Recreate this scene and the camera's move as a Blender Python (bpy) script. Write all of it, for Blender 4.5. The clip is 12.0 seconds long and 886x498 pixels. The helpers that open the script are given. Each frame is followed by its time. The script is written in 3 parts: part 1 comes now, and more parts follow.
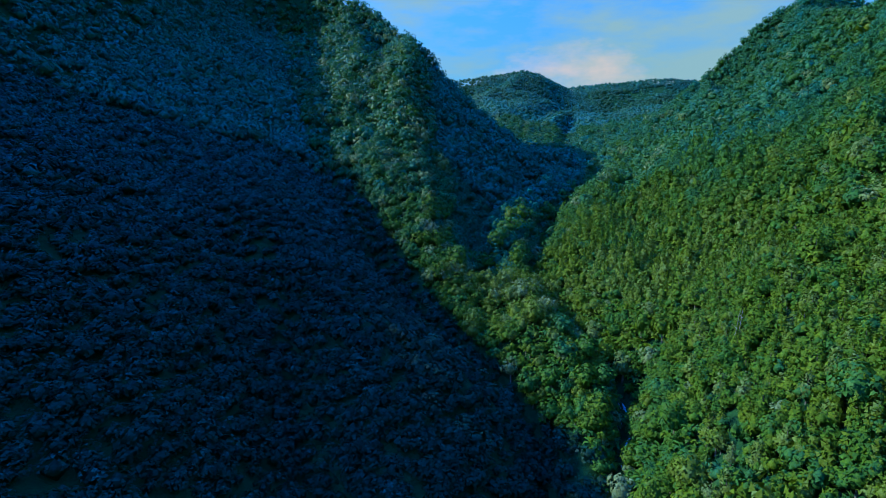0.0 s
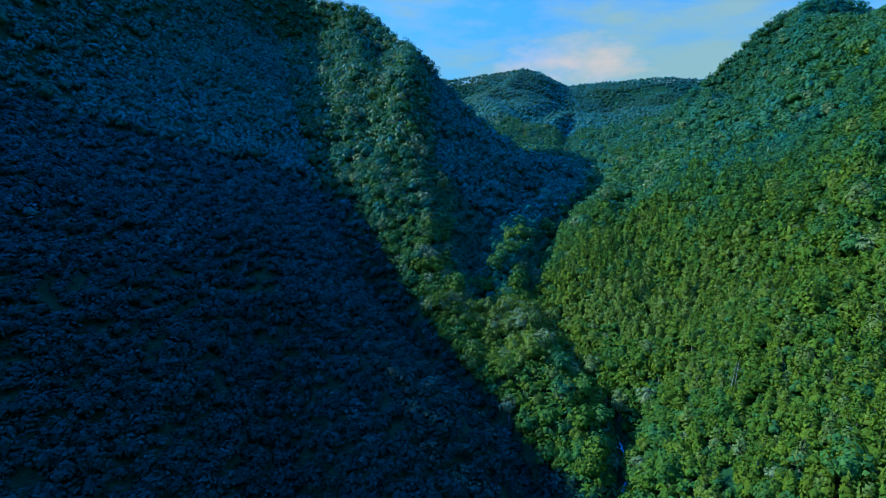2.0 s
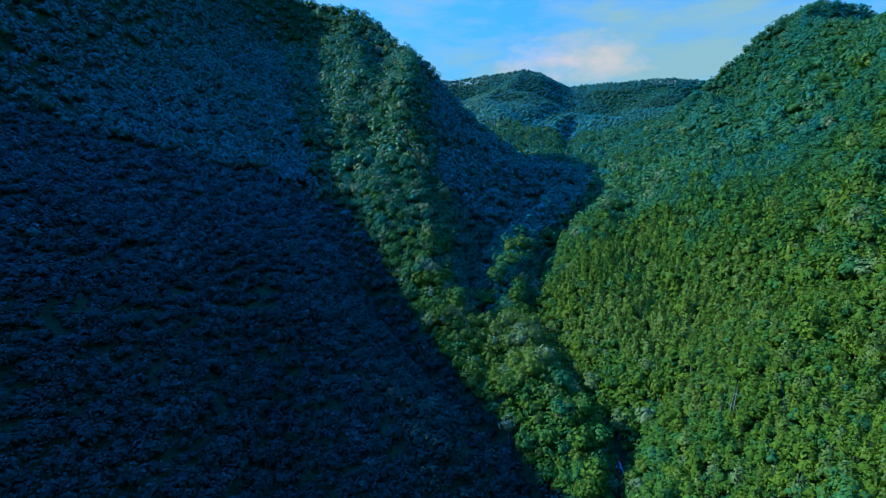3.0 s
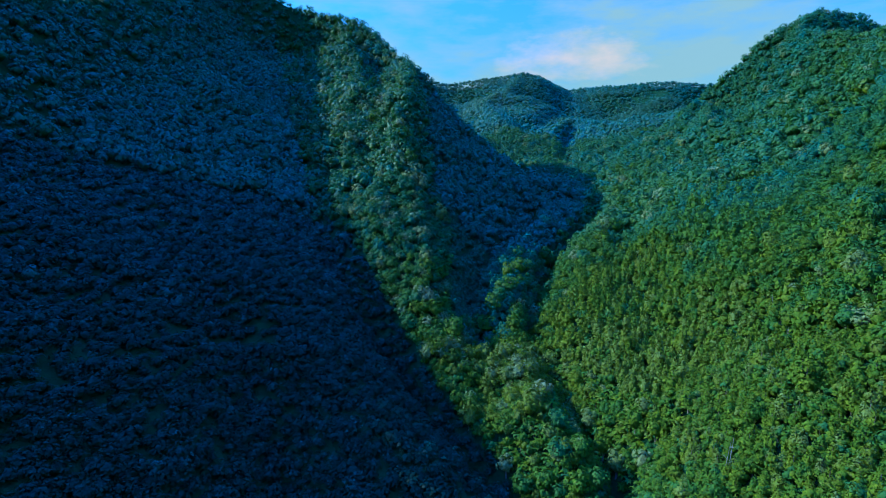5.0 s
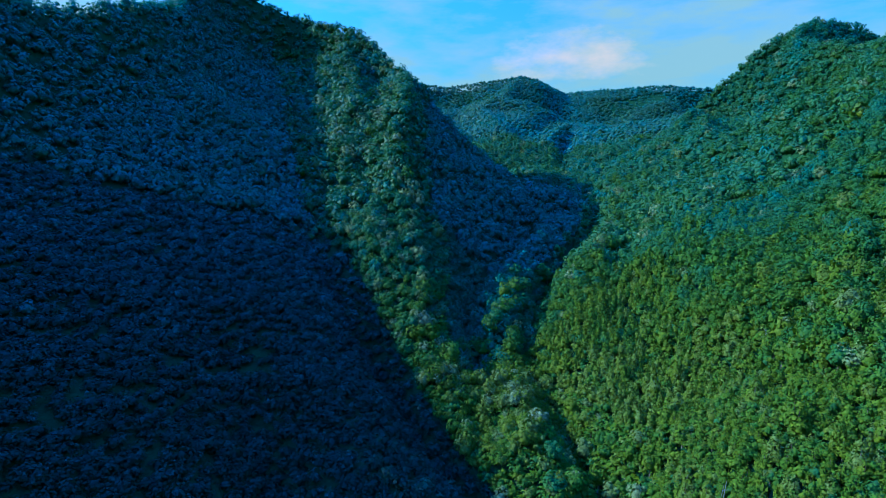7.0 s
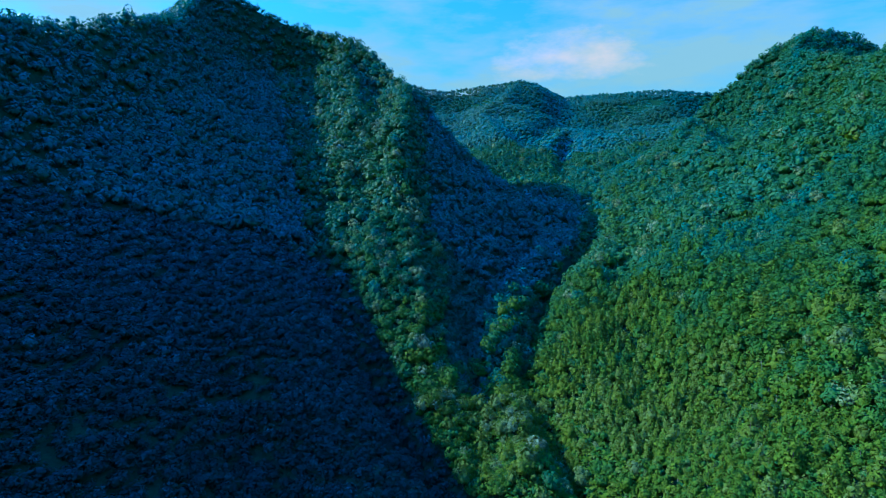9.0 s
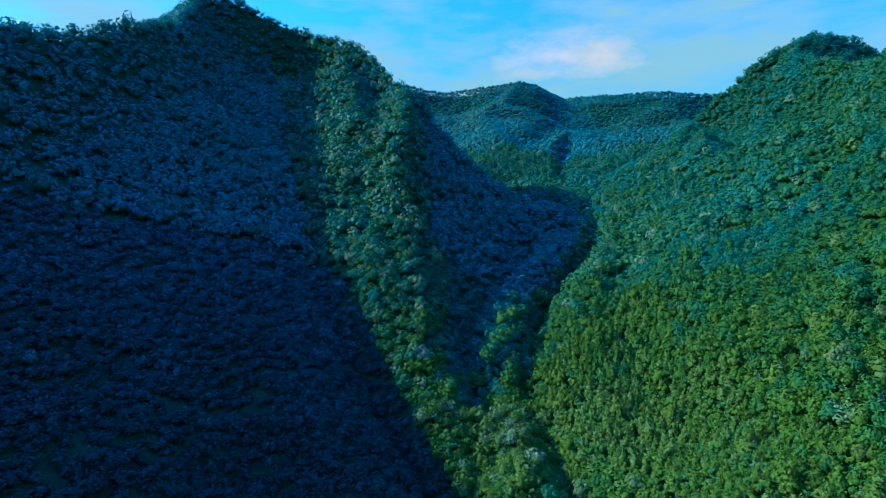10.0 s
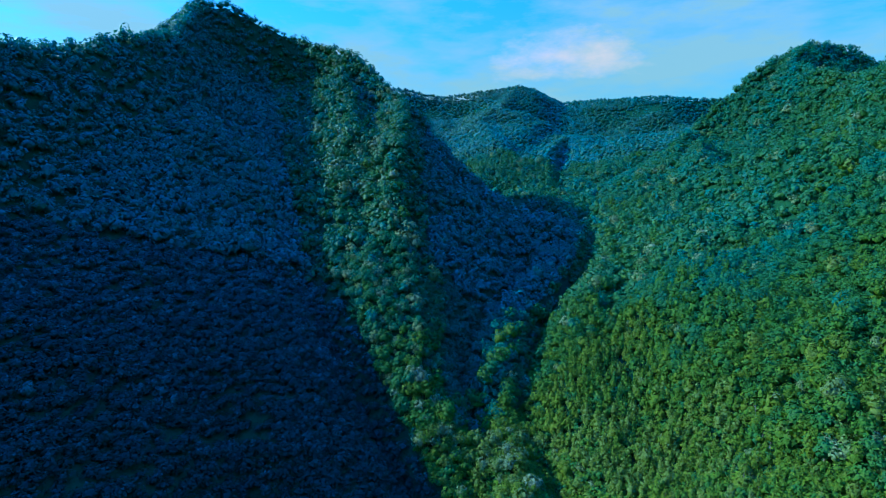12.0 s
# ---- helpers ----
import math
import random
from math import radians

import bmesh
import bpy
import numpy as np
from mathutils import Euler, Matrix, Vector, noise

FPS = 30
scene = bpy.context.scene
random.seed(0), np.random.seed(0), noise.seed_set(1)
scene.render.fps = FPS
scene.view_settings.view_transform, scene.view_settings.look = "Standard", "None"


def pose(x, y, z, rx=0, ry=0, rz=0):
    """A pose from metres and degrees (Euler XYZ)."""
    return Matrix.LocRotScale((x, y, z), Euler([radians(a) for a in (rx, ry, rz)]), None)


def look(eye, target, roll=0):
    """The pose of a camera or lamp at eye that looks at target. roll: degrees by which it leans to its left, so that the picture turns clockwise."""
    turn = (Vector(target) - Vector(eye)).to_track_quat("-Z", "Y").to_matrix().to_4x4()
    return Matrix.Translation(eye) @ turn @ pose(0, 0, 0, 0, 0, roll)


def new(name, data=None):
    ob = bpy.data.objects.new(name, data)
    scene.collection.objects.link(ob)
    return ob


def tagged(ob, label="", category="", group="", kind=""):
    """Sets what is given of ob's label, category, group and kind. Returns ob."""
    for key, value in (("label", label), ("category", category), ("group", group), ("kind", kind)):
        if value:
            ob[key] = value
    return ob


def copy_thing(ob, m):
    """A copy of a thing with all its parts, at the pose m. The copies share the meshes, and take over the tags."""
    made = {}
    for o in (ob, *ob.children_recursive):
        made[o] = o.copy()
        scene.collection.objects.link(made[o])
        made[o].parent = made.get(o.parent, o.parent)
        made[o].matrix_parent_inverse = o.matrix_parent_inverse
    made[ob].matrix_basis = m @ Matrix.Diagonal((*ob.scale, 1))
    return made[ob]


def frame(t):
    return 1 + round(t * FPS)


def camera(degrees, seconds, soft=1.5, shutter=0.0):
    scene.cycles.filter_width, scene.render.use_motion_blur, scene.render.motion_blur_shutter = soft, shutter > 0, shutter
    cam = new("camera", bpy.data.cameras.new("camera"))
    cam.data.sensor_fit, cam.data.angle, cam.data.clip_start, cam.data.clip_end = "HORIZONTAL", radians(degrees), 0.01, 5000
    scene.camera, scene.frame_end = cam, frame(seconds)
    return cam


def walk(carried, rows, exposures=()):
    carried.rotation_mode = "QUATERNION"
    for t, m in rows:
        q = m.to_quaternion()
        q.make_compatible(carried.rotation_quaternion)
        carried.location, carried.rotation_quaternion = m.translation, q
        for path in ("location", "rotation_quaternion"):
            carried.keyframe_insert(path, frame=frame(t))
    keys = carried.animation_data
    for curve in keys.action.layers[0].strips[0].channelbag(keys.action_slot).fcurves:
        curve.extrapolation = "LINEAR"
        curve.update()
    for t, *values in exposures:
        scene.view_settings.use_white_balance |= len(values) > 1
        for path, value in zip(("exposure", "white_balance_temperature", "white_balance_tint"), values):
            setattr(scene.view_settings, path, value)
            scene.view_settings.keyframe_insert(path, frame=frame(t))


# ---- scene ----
cam = camera(80.0, 12.0, soft=0.8)
METRES, EYE, TILT = 100.0, 130.0, -6.8
ROWS = [
    (0.0, -0.0000, 0.0000, 0.0001, 0.00, 0.00),
    (0.5, 0.0010, 0.0031, 0.0492, -0.01, -0.25),
    (1.0, 0.0015, 0.0049, 0.1051, -0.07, -0.49),
    (1.5, 0.0033, 0.0004, 0.1490, -0.03, -0.63),
    (2.0, 0.0059, -0.0079, 0.1994, 0.01, -0.73),
    (2.5, 0.0081, -0.0153, 0.2408, 0.09, -0.85),
    (3.0, 0.0100, -0.0169, 0.2921, 0.14, -0.90),
    (5.0, 0.0182, -0.0132, 0.4791, 0.05, -1.12),
    (5.5, 0.0200, -0.0138, 0.5143, 0.02, -1.16),
    (6.0, 0.0225, -0.0156, 0.5555, -0.02, -1.17),
    (6.5, 0.0245, -0.0182, 0.5931, -0.08, -1.22),
    (7.0, 0.0263, -0.0219, 0.6362, -0.18, -1.24),
    (9.0, 0.0312, -0.0391, 0.7867, -0.23, -1.26),
    (9.5, 0.0321, -0.0432, 0.8211, -0.27, -1.34),
    (10.0, 0.0324, -0.0457, 0.8601, -0.28, -1.35),
    (10.5, 0.0335, -0.0468, 0.8937, -0.27, -1.37),
    (11.0, 0.0373, -0.0462, 0.9326, -0.33, -1.40),
    (11.5, 0.0384, -0.0458, 0.9638, -0.35, -1.33),
    (12.0, 0.0390, -0.0465, 0.9994, -0.43, -1.36),
]
walk(cam, [(t, pose(0, 0, EYE, TILT) @ pose(METRES * x, METRES * y, METRES * z, 90 + pitch, 0, yaw)) for t, x, y, z, yaw, pitch in ROWS], [(0.0, 0.86, 4850.0, -7.0), (6.0, 1.06, 4400.0, -8.0), (12.0, 1.06, 4150.0, -10.0)])

# ---- sky and sun ----
SUN_TURN, SUN_HEIGHT = -76.0, 34.4  # degrees from straight up the valley (to the west), and above level
SUN_WAY = Vector((math.sin(radians(SUN_TURN)) * math.cos(radians(SUN_HEIGHT)), math.cos(radians(SUN_TURN)) * math.cos(radians(SUN_HEIGHT)), math.sin(radians(SUN_HEIGHT))))


class Nodes:
    """Short hand for building a node tree."""

    def __init__(self, tree):
        self.tree = tree
        tree.nodes.clear()

    def add(self, kind, values=(), **settings):
        node = self.tree.nodes.new(kind)
        for key, value in settings.items():
            setattr(node, key, value)
        for key, value in dict(values).items():
            if isinstance(value, bpy.types.NodeSocket):
                self.tree.links.new(value, node.inputs[key])
            else:
                node.inputs[key].default_value = value
        return node

    def math(self, op, a, b=0.0, clamp=False):
        return self.add("ShaderNodeMath", {0: a, 1: b}, operation=op, use_clamp=clamp).outputs[0]

    def mix(self, fac, a, b, blend="MIX"):
        return self.add("ShaderNodeMix", {0: fac, 6: a, 7: b}, data_type="RGBA", blend_type=blend).outputs[2]

    def ramp(self, fac, stops):
        node = self.add("ShaderNodeValToRGB", {0: fac})
        bar = node.color_ramp.elements
        while len(bar) < len(stops):
            bar.new(0.5)
        for el, (at, colour) in zip(bar, stops):
            el.position, el.color = at, (*colour, 1) if len(colour) == 3 else colour
        return node.outputs[0]

    def noise(self, where, scale, detail=3.0, rough=0.5):
        return self.add("ShaderNodeTexNoise", {"Vector": where, "Scale": scale, "Detail": detail, "Roughness": rough}).outputs[0]


world = bpy.data.worlds.new("sky")
scene.world = world
world.use_nodes = True
n = Nodes(world.node_tree)
way = n.add("ShaderNodeTexCoord").outputs["Generated"]
sky = n.add("ShaderNodeTexSky", sky_type="NISHITA", sun_disc=False, sun_elevation=radians(SUN_HEIGHT), sun_rotation=radians(SUN_TURN), altitude=800.0, air_density=1.6, dust_density=0.6, ozone_density=4.0).outputs[0]
height = n.add("ShaderNodeSeparateXYZ", {0: way}).outputs[2]
deep = n.mix(1.0, sky, (0.50, 0.80, 1.70, 1), "MULTIPLY")
deep = n.mix(1.0, deep, n.ramp(height, [(0.10, (0.42, 0.33, 0.15)), (0.40, (0.50, 0.52, 0.38)), (0.80, (1.1, 1.42, 1.9))]), "MULTIPLY")
deep = n.mix(1.0, deep, (2.3, 2.3, 2.3, 1), "MULTIPLY")
streaks = n.noise(n.add("ShaderNodeMapping", {"Vector": way, "Rotation": (0.0, radians(-9), 0.0), "Scale": (2.6, 1.6, 9.0)}).outputs[0], 1.5, 7.0, 0.58)
veil = n.ramp(streaks, [(0.36, (0, 0, 0)), (0.58, (1, 1, 1))])
low = n.ramp(height, [(0.40, (1, 1, 1)), (0.75, (0.1, 0.1, 0.1))])
cloudy = n.mix(n.math("MULTIPLY", n.math("MULTIPLY", veil, low), 0.85), deep, (2.55, 3.0, 2.6, 1))
apart = n.add("ShaderNodeVectorMath", {0: way, 1: (0.2236, 0.954, 0.2013)}, operation="SUBTRACT").outputs[0]
apart = n.add("ShaderNodeVectorMath", {0: apart, 1: (1.0, 1.0, 2.6)}, operation="MULTIPLY").outputs[0]
apart = n.math("ADD", n.add("ShaderNodeVectorMath", {0: apart}, operation="LENGTH").outputs["Value"], n.math("MULTIPLY", n.noise(n.add("ShaderNodeMapping", {"Vector": way, "Scale": (1.0, 1.0, 2.2)}).outputs[0], 7.0, 6.0, 0.6), 0.34))
bank = n.ramp(apart, [(0.14, (1, 1, 1)), (0.29, (0, 0, 0))])
cloudy = n.mix(n.math("MULTIPLY", bank, 0.95), cloudy, (6.4, 3.8, 2.9, 1))
back = n.add("ShaderNodeBackground", {"Color": cloudy, "Strength": 0.088})
out = n.add("ShaderNodeOutputWorld", {"Surface": back.outputs[0]})

sun = new("sun", bpy.data.lights.new("sun", "SUN"))
sun.data.energy, sun.data.angle, sun.data.color = 4.6, radians(0.55), (1.0, 0.93, 0.78)
sun.matrix_world = look(SUN_WAY * 900, (0, 0, 0))

# ---- materials ----


def material(name):
    mat = bpy.data.materials.new(name)
    mat.use_nodes = True
    return mat, Nodes(mat.node_tree)


def foliage(name, stops, grain=1.6, rough=0.5, spread=0.22, relief=1.0, gloss=0.07):
    """Leaves: colour by tree (the mesh's tone), by clump and by grain; light comes through them in part."""
    mat, n = material(name)
    where = n.add("ShaderNodeTexCoord").outputs["Object"]
    tone = n.add("ShaderNodeAttribute", attribute_name="tone").outputs["Fac"]
    tone = n.math("ADD", tone, n.math("MULTIPLY", n.math("SUBTRACT", n.add("ShaderNodeObjectInfo").outputs["Random"], 0.5), 0.14))
    clump = n.add("ShaderNodeNewGeometry").outputs["Random Per Island"]
    tone = n.math("ADD", tone, n.math("MULTIPLY", n.math("SUBTRACT", clump, 0.5), 0.10))
    fine = n.noise(where, grain * 0.5, 4.0, 0.65)
    tone = n.math("ADD", tone, n.math("MULTIPLY", n.math("SUBTRACT", fine, 0.5), 0.20), True)
    colour = n.ramp(tone, stops)
    colour = n.mix(1.0, colour, n.ramp(n.noise(where, grain * 1.2, 3.0, 0.7), [(0.32, (0.68, 0.68, 0.68)), (0.68, (1.3, 1.3, 1.3))]), "MULTIPLY")
    colour = n.mix(1.0, colour, n.ramp(clump, [(0.0, (1 - spread,) * 3), (1.0, (1 + spread,) * 3)]), "MULTIPLY")
    bump = n.add("ShaderNodeBump", {"Strength": 0.5, "Distance": relief, "Height": n.noise(where, grain * 0.8, 5.0, 0.7)}).outputs[0]
    skin = n.add("ShaderNodeBsdfPrincipled", {"Base Color": colour, "Roughness": rough, "Specular IOR Level": gloss, "Normal": bump})
    glow = n.add("ShaderNodeBsdfTranslucent", {"Color": n.mix(1.0, colour, (1.0, 1.0, 0.5, 1), "MULTIPLY"), "Normal": bump})
    both = n.add("ShaderNodeMixShader", {0: 0.25, 1: skin.outputs[0], 2: glow.outputs[0]})
    n.add("ShaderNodeOutputMaterial", {"Surface": both.outputs[0]})
    return mat


# Stop 0.0 holds painted shade, stop 0.12 haze blue; the rest are leaf greens.
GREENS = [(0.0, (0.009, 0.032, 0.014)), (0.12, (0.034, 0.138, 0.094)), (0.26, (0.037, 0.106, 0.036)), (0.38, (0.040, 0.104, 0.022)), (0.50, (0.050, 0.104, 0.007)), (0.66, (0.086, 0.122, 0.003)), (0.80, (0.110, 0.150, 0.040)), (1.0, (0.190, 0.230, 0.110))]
leaf_mat = foliage("leaves", GREENS)
needle_mat = foliage("needles", GREENS, 2.4, 0.6)
frond_mat = foliage("fronds", GREENS, 2.0, 0.38)
mid_mat = foliage("mountain_leaves", GREENS, 1.3, 0.5, 0.12, 0.5, 0.12)
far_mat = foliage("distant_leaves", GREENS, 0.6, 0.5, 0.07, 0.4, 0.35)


def plain(name, dark, light, scale, rough, bump=0.3, gloss=0.5):
    mat, n = material(name)
    where = n.add("ShaderNodeTexCoord").outputs["Object"]
    a = n.noise(where, scale, 5.0, 0.6)
    b = n.noise(where, scale * 7.0, 3.0, 0.6)
    mixed = n.math("ADD", n.math("MULTIPLY", a, 0.65), n.math("MULTIPLY", b, 0.35))
    colour = n.ramp(mixed, [(0.35, dark), (0.65, light)])
    relief_out = n.add("ShaderNodeBump", {"Strength": 0.8, "Distance": bump, "Height": mixed}).outputs[0]
    skin = n.add("ShaderNodeBsdfPrincipled", {"Base Color": colour, "Roughness": rough, "Specular IOR Level": gloss, "Normal": relief_out})
    n.add("ShaderNodeOutputMaterial", {"Surface": skin.outputs[0]})
    return mat


soil_mat = plain("undergrowth", (0.008, 0.026, 0.009), (0.020, 0.056, 0.016), 0.35, 0.95, 1.5, 0.05)
bark_mat = plain("bark", (0.06, 0.05, 0.04), (0.17, 0.15, 0.12), 1.3, 0.85, 0.05)
pale_bark = plain("bleached_wood", (0.12, 0.11, 0.10), (0.26, 0.25, 0.22), 1.6, 0.8, 0.03)
stone_mat = plain("river_stone", (0.22, 0.22, 0.21), (0.52, 0.51, 0.48), 0.9, 0.7, 0.08)
water_mat = plain("stream_water", (0.03, 0.05, 0.05), (0.55, 0.60, 0.62), 0.8, 0.12, 0.15)

# ---- the land: crest lines and valley lines, and the slopes between them ----
CRESTS = {
    "valley": ((-60, -300, -190), (-10, 40, -150), (44, 130, -114), (76, 210, -94), (66, 262, -80), (56, 330, -60), (90, 440, -44), (130, 505, -32), (172, 592, -8), (205, 700, 16), (228, 800, 32), (225, 1000, 70), (330, 1400, 165)),
    "spur": ((-137, 880, 282), (-109, 845, 259), (-84, 815, 238), (-61, 780, 211), (-47, 745, 195), (-39, 650, 160), (-41, 600, 138), (-43, 530, 97), (-34, 475, 59), (-25, 418, 20), (-13, 330, -28), (25, 262, -76)),
    "spur_side": ((-137, 880, 282), (-143, 832, 250), (-122, 760, 204), (-98, 656, 146), (-112, 600, 108), (-72, 485, 48), (-44, 396, 14)),
    "nose": ((-47, 745, 192), (-31, 735, 183), (-2, 708, 141), (46, 678, 87), (90, 650, 39), (130, 622, 2)),
    "spur_foot": ((100, 580, -10), (84, 530, -22), (66, 490, -30), (46, 450, -32), (30, 410, -40), (20, 360, -54), (27, 305, -74)),
    "main": ((-1500, 1150, 380), (-900, 1100, 345), (-674, 1063, 338), (-466, 895, 308), (-385, 905, 368), (-345, 915, 368), (-243, 940, 325), (-199, 910, 305), (-160, 890, 291), (-137, 880, 282)),
    "left": ((-560, -600, 270), (-420, 100, 194), (-372, 267, 189), (-370, 312, 190), (-366, 367, 193), (-360, 440, 200), (-356, 480, 202), (-352, 520, 209), (-342, 639, 252), (-350, 753, 282), (-385, 905, 368)),
    "left_gully": ((-215, 830, 214), (-180, 640, 104), (-118, 470, 24), (-72, 370, -28), (-25, 290, -68), (5, 240, -88), (38, 195, -108), (30, 130, -130)),
    "left_foot": ((-130, 300, -14), (-70, 220, -74), (-40, 150, -112), (-30, 80, -138)),
    "right": ((300, -600, 180), (330, 150, 140), (430, 430, 205), (540, 690, 215), (548, 850, 262), (600, 900, 305), (690, 915, 298), (800, 960, 272), (1300, 1150, 330)),
    "right_nose": ((600, 900, 305), (525, 905, 262), (462, 925, 192), (430, 915, 165), (353, 835, 114), (290, 780, 74), (235, 755, 44)),
    "right_side": ((250, 130, 92), (258, 250, 88), (300, 402, 116), (318, 470, 124), (332, 520, 118), (330, 600, 104), (345, 700, 112), (385, 790, 140)),
    "right_low": ((170, 205, 10), (192, 320, 24), (200, 373, 32), (214, 440, 40), (240, 520, 42), (280, 600, 50), (255, 716, 50)),
    "right_toe": ((104, 258, -50), (118, 300, -36), (124, 383, -22), (150, 430, -12), (170, 482, -2), (205, 600, 16)),
    "right_gully": ((180, 890, 46), (250, 925, 56), (320, 950, 76), (430, 1060, 126), (600, 1200, 200)),
    "back_rib": ((205, 1010, 84), (215, 1115, 122), (290, 1300, 175), (349, 1487, 196), (532, 1685, 212), (700, 1760, 290)),
    "shoulder": ((330, 270, 120), (190, 246, 26), (135, 230, -34), (100, 245, -58)),
    "far": ((-1500, 1800, 500), (-140, 1950, 395), (15, 1950, 366), (282, 1941, 402), (340, 1960, 395), (450, 2001, 354), (718, 1836, 352), (955, 1800, 344), (1800, 1650, 380)),
    "far_spur": ((282, 1941, 402), (190, 1680, 300), (112, 1500, 243), (134, 1221, 172), (148, 1060, 106), (160, 940, 58)),
    "back_gully": ((70, 900, 30), (-35, 940, 88), (-180, 1080, 150), (-400, 1230, 195), (-800, 1380, 240)),
    "far_gully": ((195, 705, 10), (125, 780, 14), (70, 880, 32), (30, 1000, 62), (10, 1300, 130), (40, 1700, 260)),
}


def nearest(line, x, y):
    """Distance to a line in plan, and its height near there, easing from stretch to stretch."""
    best = np.full(x.shape, 1e12)
    top, total = np.zeros(x.shape), np.zeros(x.shape)
    for a, b in zip(line[:-1], line[1:]):
        dx, dy = b[0] - a[0], b[1] - a[1]
        s = np.clip(((x - a[0]) * dx + (y - a[1]) * dy) / (dx * dx + dy * dy), 0, 1)
        d = np.sqrt((x - a[0] - s * dx) ** 2 + (y - a[1] - s * dy) ** 2)
        best = np.minimum(best, d)
        w = (d + 2.0) ** -5.0
        top, total = top + w * (a[2] + s * (b[2] - a[2])), total + w
    return best, top / total


def lattice(x, y, cell, seed):
    """Smooth noise, -1 to 1, with the given cell size in metres."""
    gx, gy = x / cell, y / cell
    ix, iy = np.floor(gx), np.floor(gy)
    fx, fy = gx - ix, gy - iy
    fx, fy = fx * fx * (3 - 2 * fx), fy * fy * (3 - 2 * fy)

    def corner(i, j):
        v = np.sin((ix + i) * 127.1 + (iy + j) * 311.7 + seed * 74.7) * 43758.5453
        return (v - np.floor(v)) * 2 - 1

    return (corner(0, 0) * (1 - fx) + corner(1, 0) * fx) * (1 - fy) + (corner(0, 1) * (1 - fx) + corner(1, 1) * fx) * fy


def land(x, y):
    """Height of the ground."""
    top, total = 0.0, 0.0
    reach = np.full(x.shape, 1e9)
    for line in CRESTS.values():
        d, z = nearest(line, x, y)
        w = 1.0 / (d + 1.0) ** 1.5
        top, total = top + w * z, total + w
        reach = np.minimum(reach, d)
    rough = np.clip(reach / 90.0, 0.08, 1.0)
    h = top / total + rough * (9 * lattice(x, y, 120, 1) + 5 * lattice(x, y, 52, 2)) + 1.2 * lattice(x, y, 17, 3)
    h = h + np.clip((y - 950) / 300, 0, 1) * rough * (34 * lattice(x, y, 230, 4) + 20 * lattice(x, y, 95, 5))
    return h + EYE


def mesh_from(name, verts, tris, mat, tone=None, facing=None):
    me = bpy.data.meshes.new(name)
    tris = np.asarray(tris, dtype=np.int32)
    me.vertices.add(len(verts))
    me.vertices.foreach_set("co", np.asarray(verts, dtype=np.float32).ravel())
    me.loops.add(tris.size)
    me.loops.foreach_set("vertex_index", tris.ravel())
    me.polygons.add(len(tris))
    me.polygons.foreach_set("loop_start", np.arange(0, tris.size, 3, dtype=np.int32))
    me.polygons.foreach_set("use_smooth", np.full(len(tris), True))
    me.update(calc_edges=True)
    if tone is not None:
        me.attributes.new("tone", "FLOAT", "POINT").data.foreach_set("value", np.asarray(tone, dtype=np.float32))
    if facing is not None:
        me.attributes.new("custom_normal", "FLOAT_VECTOR", "POINT").data.foreach_set("vector", np.asarray(facing, dtype=np.float32).ravel())
    me.materials.append(mat)
    return me


def spaced(lo, hi, core_lo, core_hi, step, reach):
    """Grid lines, close together inside the core, moderate within reach of it, wide beyond."""
    core = np.arange(core_lo, core_hi + step, step)
    right, left = [core[-1]], [core[0]]
    for line, sign, end in ((right, 1, hi), (left, -1, -lo)):
        s = step
        while sign * line[-1] < end:
            s = min(s * 1.06, 8.0 if abs(line[-1] - (core_lo + core_hi) / 2) < reach else 60.0)
            line.append(line[-1] + sign * s)
    return np.concatenate([np.array(left[:0:-1]), core, np.array(right[1:])])


gx = spaced(-2600, 3000, -40, 200, 4.0, 520)
gy = spaced(-1500, 4200, 120, 340, 4.0, 850)
X, Y = np.meshgrid(gx, gy)
Z = land(X, Y)
cols, rws = len(gx), len(gy)
q = (np.arange(rws - 1)[:, None] * cols + np.arange(cols - 1)[None]).ravel()
quads = np.concatenate([np.stack([q, q + 1, q + cols + 1], 1), np.stack([q, q + cols + 1, q + cols], 1)])
ground = new("ground", mesh_from("ground", np.stack([X.ravel(), Y.ravel(), Z.ravel()], 1), quads, soil_mat))
tagged(ground, "steep valley sides of dark soil and undergrowth beneath the forest", "ground", kind="structure")

# ---- tree shapes, in units of the crown's radius ----
rng = np.random.default_rng(5)
PHI = (1 + 5 ** 0.5) / 2
ICO = np.array([(-1, PHI, 0), (1, PHI, 0), (-1, -PHI, 0), (1, -PHI, 0), (0, -1, PHI), (0, 1, PHI), (0, -1, -PHI), (0, 1, -PHI), (PHI, 0, -1), (PHI, 0, 1), (-PHI, 0, -1), (-PHI, 0, 1)]) / math.hypot(1, PHI)
ICO_TRIS = np.array([(0, 11, 5), (0, 5, 1), (0, 1, 7), (0, 7, 10), (0, 10, 11), (1, 5, 9), (5, 11, 4), (11, 10, 2), (10, 7, 6), (7, 1, 8), (3, 9, 4), (3, 4, 2), (3, 2, 6), (3, 6, 8), (3, 8, 9), (4, 9, 5), (2, 4, 11), (6, 2, 10), (8, 6, 7), (9, 8, 1)])


def joined(pieces):
    verts, tris, at = [], [], 0
    for v, f in pieces:
        verts.append(v)
        tris.append(f + at)
        at += len(v)
    return np.concatenate(verts), np.concatenate(tris)


